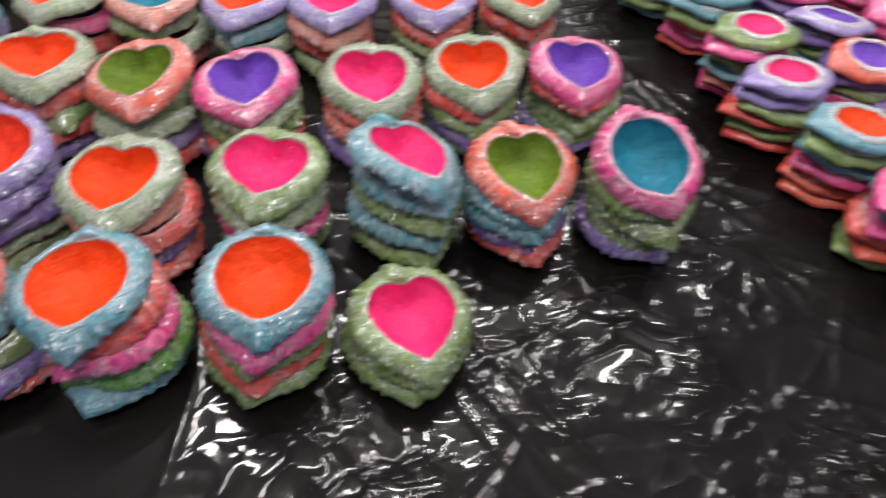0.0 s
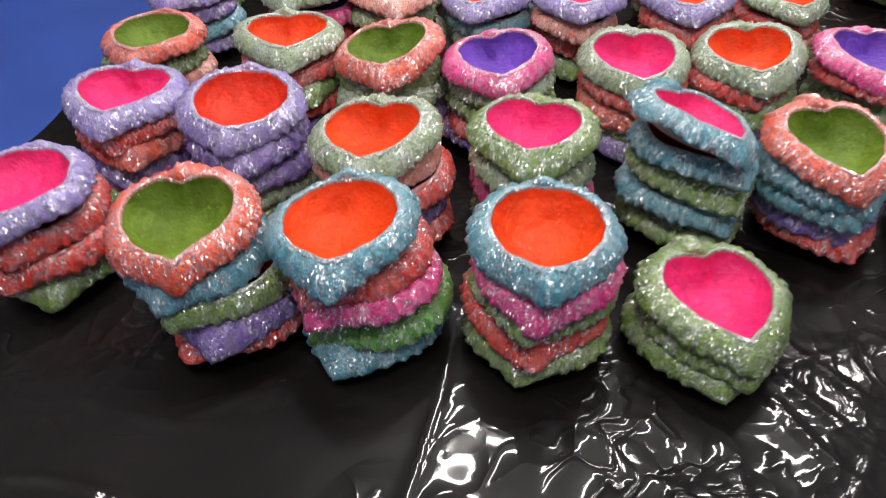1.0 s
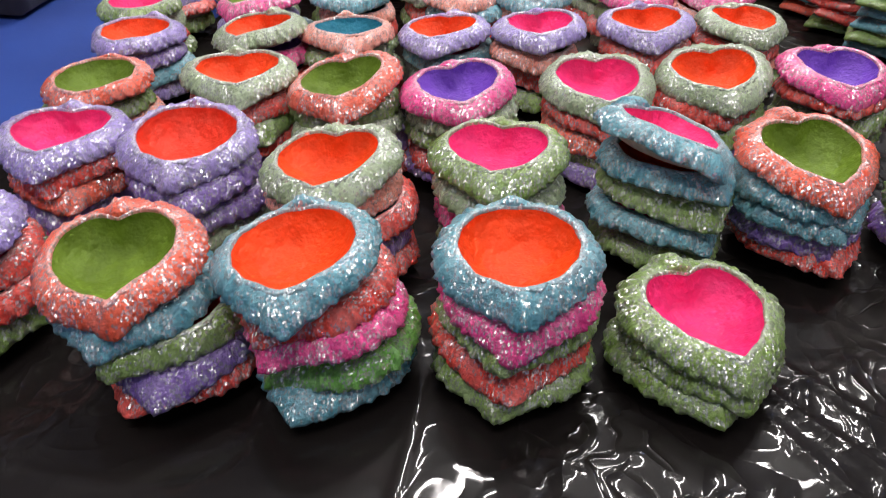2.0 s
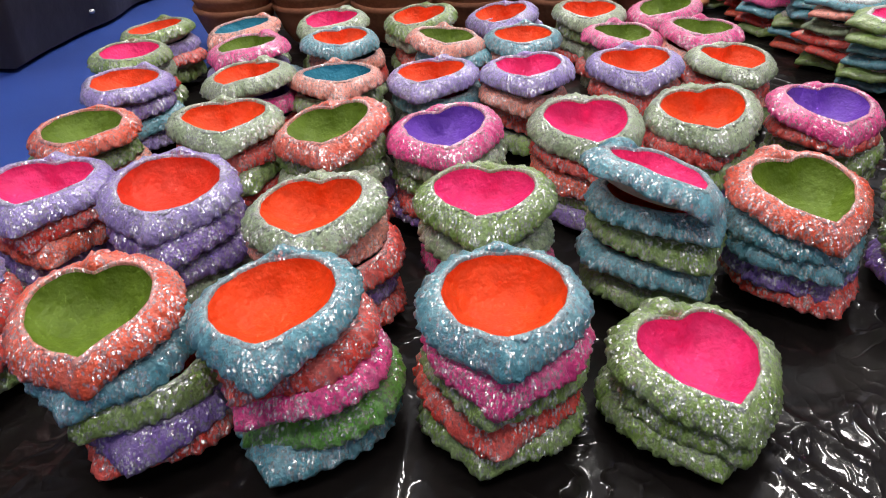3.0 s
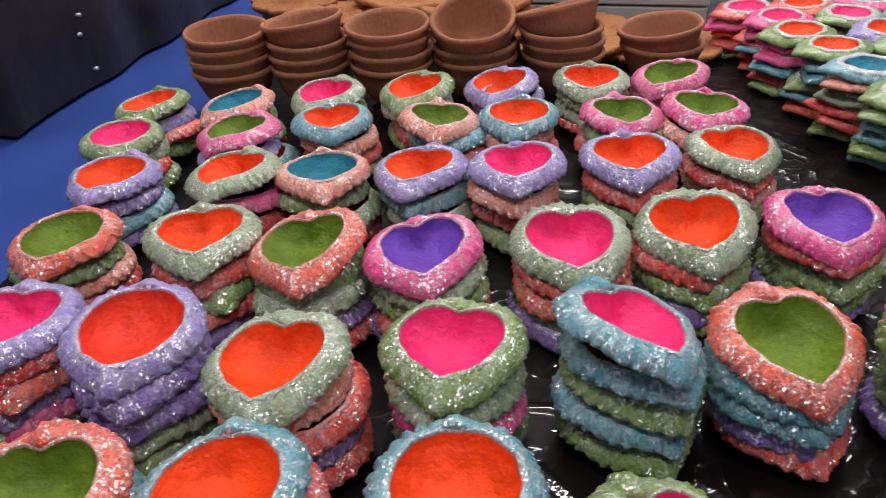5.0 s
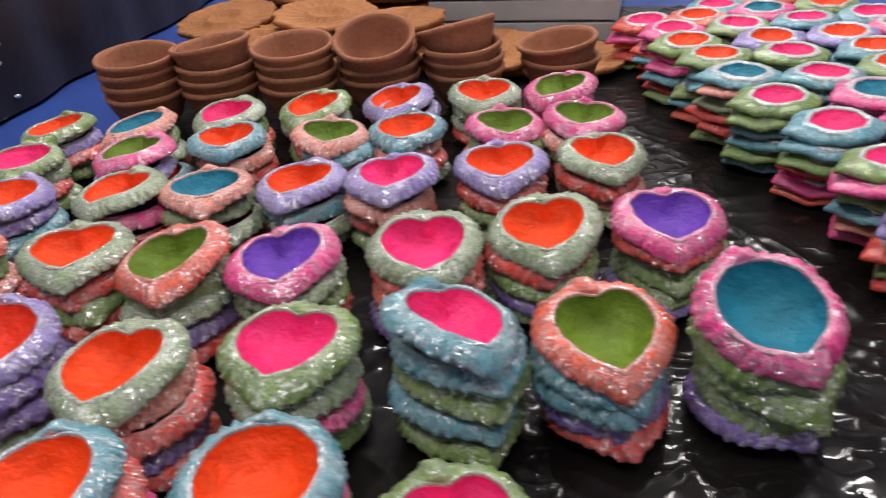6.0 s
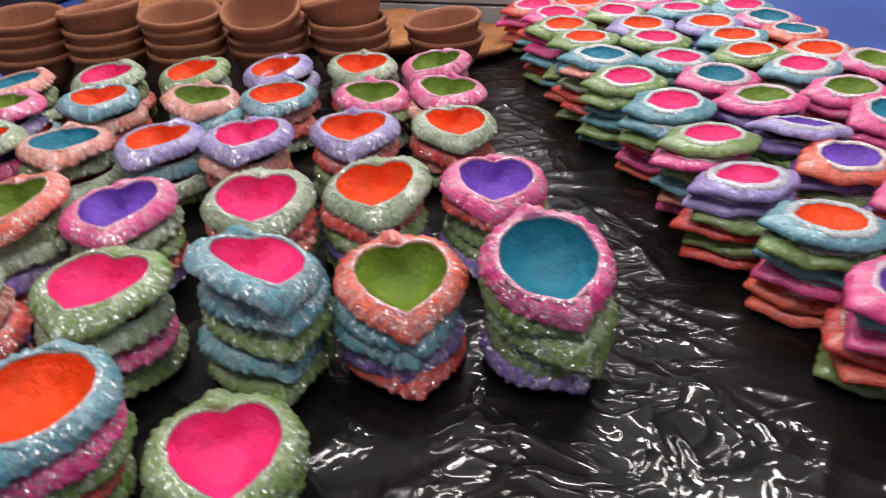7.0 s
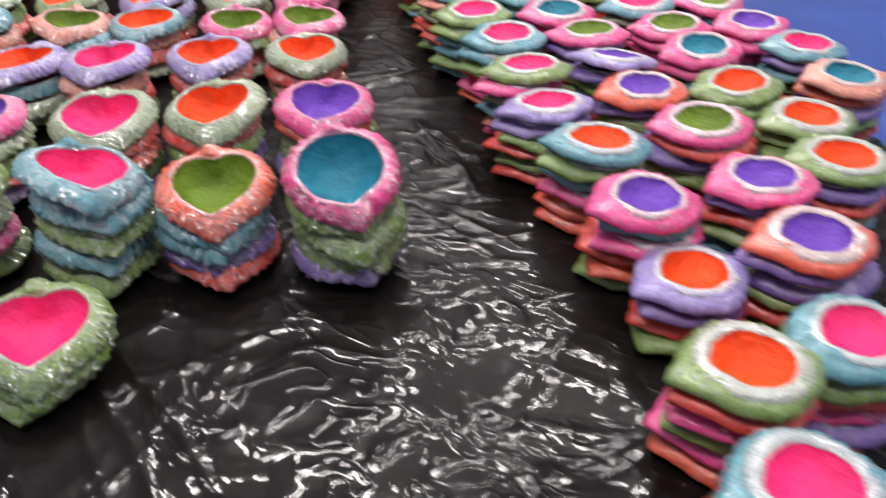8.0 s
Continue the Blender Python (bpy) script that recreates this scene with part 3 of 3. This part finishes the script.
leaf_rows([(0.255, 1.224, 0.068, -70, "tPpgrtg"), (0.312, 1.195, 0.070, -84, "pTtgvrp"), (0.331, 1.267, 0.068, -66, "oPgtrpv"),
           (0.398, 1.219, 0.070, -78, "gOptvrg")])
leaf_rows([(0.274, 1.296, 0.066, -62, "gPrptgg"), (0.159, 1.176, 0.062, -72, "rPporg")])


# ---- plain terracotta bowls ----
def bowl_mesh(seed):
    r = np.random.default_rng(seed)
    a = np.linspace(0, 2 * math.pi, 56, endpoint=False)
    wob = 0.0008 * np.sin(2 * a + r.uniform(0, 6)) + 0.0005 * np.sin(5 * a + r.uniform(0, 6))
    prof = [(0.0, 0.0), (0.026, 0.0), (0.033, 0.004), (0.043, 0.018), (0.0495, 0.034), (0.0530, 0.0445), (0.0555, 0.0470), (0.0560, 0.0510), (0.0540, 0.0535),
            (0.0505, 0.0525), (0.0480, 0.0480), (0.0440, 0.0350), (0.0370, 0.0180), (0.0280, 0.0075), (0.0, 0.0055)]
    rings = [np.stack([np.cos(a) * (p + wob * (p > 0.01)), np.sin(a) * (p + wob * (p > 0.01)), np.full_like(a, z)], 1) for p, z in [(0.91 * p, 0.95 * z) for p, z in prof[1:-1]]]
    rings.append(rings[-1] * [0.2, 0.2, 1.0] - [0, 0, 0.0015])
    rings.insert(0, rings[0] * [0.1, 0.1, 1.0])
    return rings_mesh("clay_bowl", rings, CLAY, True)


BOWLS = [bowl_mesh(s) for s in range(3)]
for x, y, n, top_tilt in [(-0.464, 0.940, 4, (3, 1)), (-0.370, 0.962, 4, (-3, -7)), (-0.270, 0.975, 4, (4, 1)), (-0.170, 1.000, 4, (18, 0)),
                          (-0.066, 1.020, 4, (-12, -13)), (0.052, 1.060, 2, (1, -7))]:
    for k in range(n):
        last = k == n - 1
        ob = new("clay_bowl", rng.choice(BOWLS))
        rx, ry = top_tilt if last else (rng.gauss(0, 0.5), rng.gauss(0, 0.5))
        ob.matrix_world = pose(x + rng.gauss(0, 0.0009), y + rng.gauss(0, 0.0009), 0.001 + 0.0155 * k + (0.006 if last and max(abs(rx), abs(ry)) > 5 else 0), rx, ry) @ pose(0, 0, 0, 0, 0, rng.uniform(0, 360))
        tagged(ob, "plain round terracotta bowl, unglazed, " + ("topping a stack" if last else "nested in a stack"), "clay bowl", "terracotta bowls in stacks")


# ---- fan-shaped terracotta dishes behind the bowls ----
def fan_mesh(seed):
    r = np.random.default_rng(seed)
    a = np.linspace(0, 2 * math.pi, 84, endpoint=False)
    edge = 0.078 * (1 + 0.05 * np.cos(a) + 0.055 * np.abs(np.sin(5.5 * a))) + 0.002 * r.normal(0, 1, 84)
    rings = []
    for f, z in ((0.15, 0.0), (0.8, 0.0), (0.98, 0.006), (1.0, 0.010), (0.985, 0.014), (0.90, 0.013), (0.70, 0.010), (0.45, 0.009), (0.40, 0.015), (0.34, 0.016), (0.28, 0.008), (0.1, 0.006)):
        ripple = 0.0012 * np.sin(22 * a) * (0.5 < f < 0.95)
        rings.append(np.stack([np.cos(a) * edge * f, np.sin(a) * edge * f, z + ripple + 0 * a], 1))
    return rings_mesh("fan_dish", rings, CLAY_PALE, True)


FANS = [fan_mesh(s) for s in range(3)]
for x, y, n in [(-0.50, 1.29, 4), (-0.41, 1.18, 4), (-0.40, 1.41, 6), (-0.31, 1.24, 5), (-0.25, 1.44, 6), (-0.20, 1.19, 5), (-0.06, 1.17, 2), (0.045, 1.165, 1)]:
    for k in range(n):
        ob = new("scalloped_dish", rng.choice(FANS))
        ob.matrix_world = pose(x + rng.gauss(0, 0.008), y + rng.gauss(0, 0.008), 0.001 + 0.0125 * k, rng.gauss(1, 3.0), rng.gauss(0, 3.0), rng.uniform(0, 360))
        tagged(ob, "flat scalloped terracotta dish, unglazed, piled behind the bowls", "clay dish", "scalloped terracotta dishes in piles")

# ---- white board box and the covered block ----
crate = tagged(new("board_box"), "pale grey board box with a grooved side, behind the bowls", "box")
crate.matrix_world = pose(-0.025, 1.345, 0.0, 0, 0, -3)
for k, (low, high) in enumerate(((0.0, 0.030), (0.0325, 0.064), (0.0665, 0.19))):
    grow = 0.002 * k
    child("panel", box_mesh("panel", -0.138 - grow, 0.148 + grow, -0.06 - grow, 0.22 + grow, low, high, FOAM, 0.0025), crate)



def draped_block(x0, x1, y0, y1, height, step):
    """A block under a black cover: four hanging sides with soft folds and a rounded top edge."""
    per = []
    for (ax, ay), (bx, by) in (((x1, y1), (x0, y1)), ((x0, y1), (x0, y0)), ((x0, y0), (x1, y0)), ((x1, y0), (x1, y1))):
        n = int(max(abs(bx - ax), abs(by - ay)) / step)
        per += [(ax + (bx - ax) * i / n, ay + (by - ay) * i / n) for i in range(n)]
    p = np.array(per)
    c = np.array([(x0 + x1) / 2, (y0 + y1) / 2])
    along = np.arange(len(p)) * step
    rings = []
    for z, inset in ((0.0, 0.0), (0.1, 0.002), (0.3, 0.004), (0.55, 0.006), (0.8, 0.006), (0.97, 0.007), (0.995, 0.012), (1.0, 0.025)):
        fold = 0.006 * (1 - 0.8 * z) * (np.sin(along * 23 + 2 * np.sin(along * 5)) + 0.5 * np.sin(along * 51 + z * 3))
        d = (c - p) / np.linalg.norm(c - p, axis=1)[:, None]
        q = p + d * (inset + 0.010 + fold)[:, None]
        rings.append(np.column_stack([q, np.full(len(p), z * height)]))
    return rings_mesh("skirt", rings[:6], COVER), rings_mesh("cover_top", rings[5:], COVER, True)


covered = tagged(new("covered_table"), "low table hidden under a hanging black plastic cover", "table")
skirt, cover_top = draped_block(-1.75, -0.700, 0.815, 2.30, 0.74, 0.02)
child("skirt", skirt, covered, "hanging black plastic skirt with soft folds")
child("cover_top", cover_top, covered)

# three shiny studs one above the other on the skirt
STUD, nt, b = shader("stud_metal", 0.4, 1.0)
b.inputs["Base Color"].default_value = (0.72, 0.72, 0.74, 1)
around = np.linspace(0, 2 * math.pi, 14, endpoint=False)
stud = rings_mesh("stud", [np.stack([np.full(14, h), r * 1.5 * np.cos(around), r * np.sin(around)], 1) for h, r in ((-0.003, 0.0030), (0.0004, 0.0030), (0.0017, 0.0024), (0.0024, 0.0011))], STUD, True)
for sy, sz in ((0.995, 0.095), (0.988, 0.071), (0.996, 0.021)):
    near = min((v.co for v in skirt.vertices if v.co.x > -0.8), key=lambda c: (c.y - sy) ** 2 + 0.05 * (c.z - sz) ** 2)
    child("stud", stud, covered, "small shiny metal stud").location = (near.x + 0.001, sy, sz)
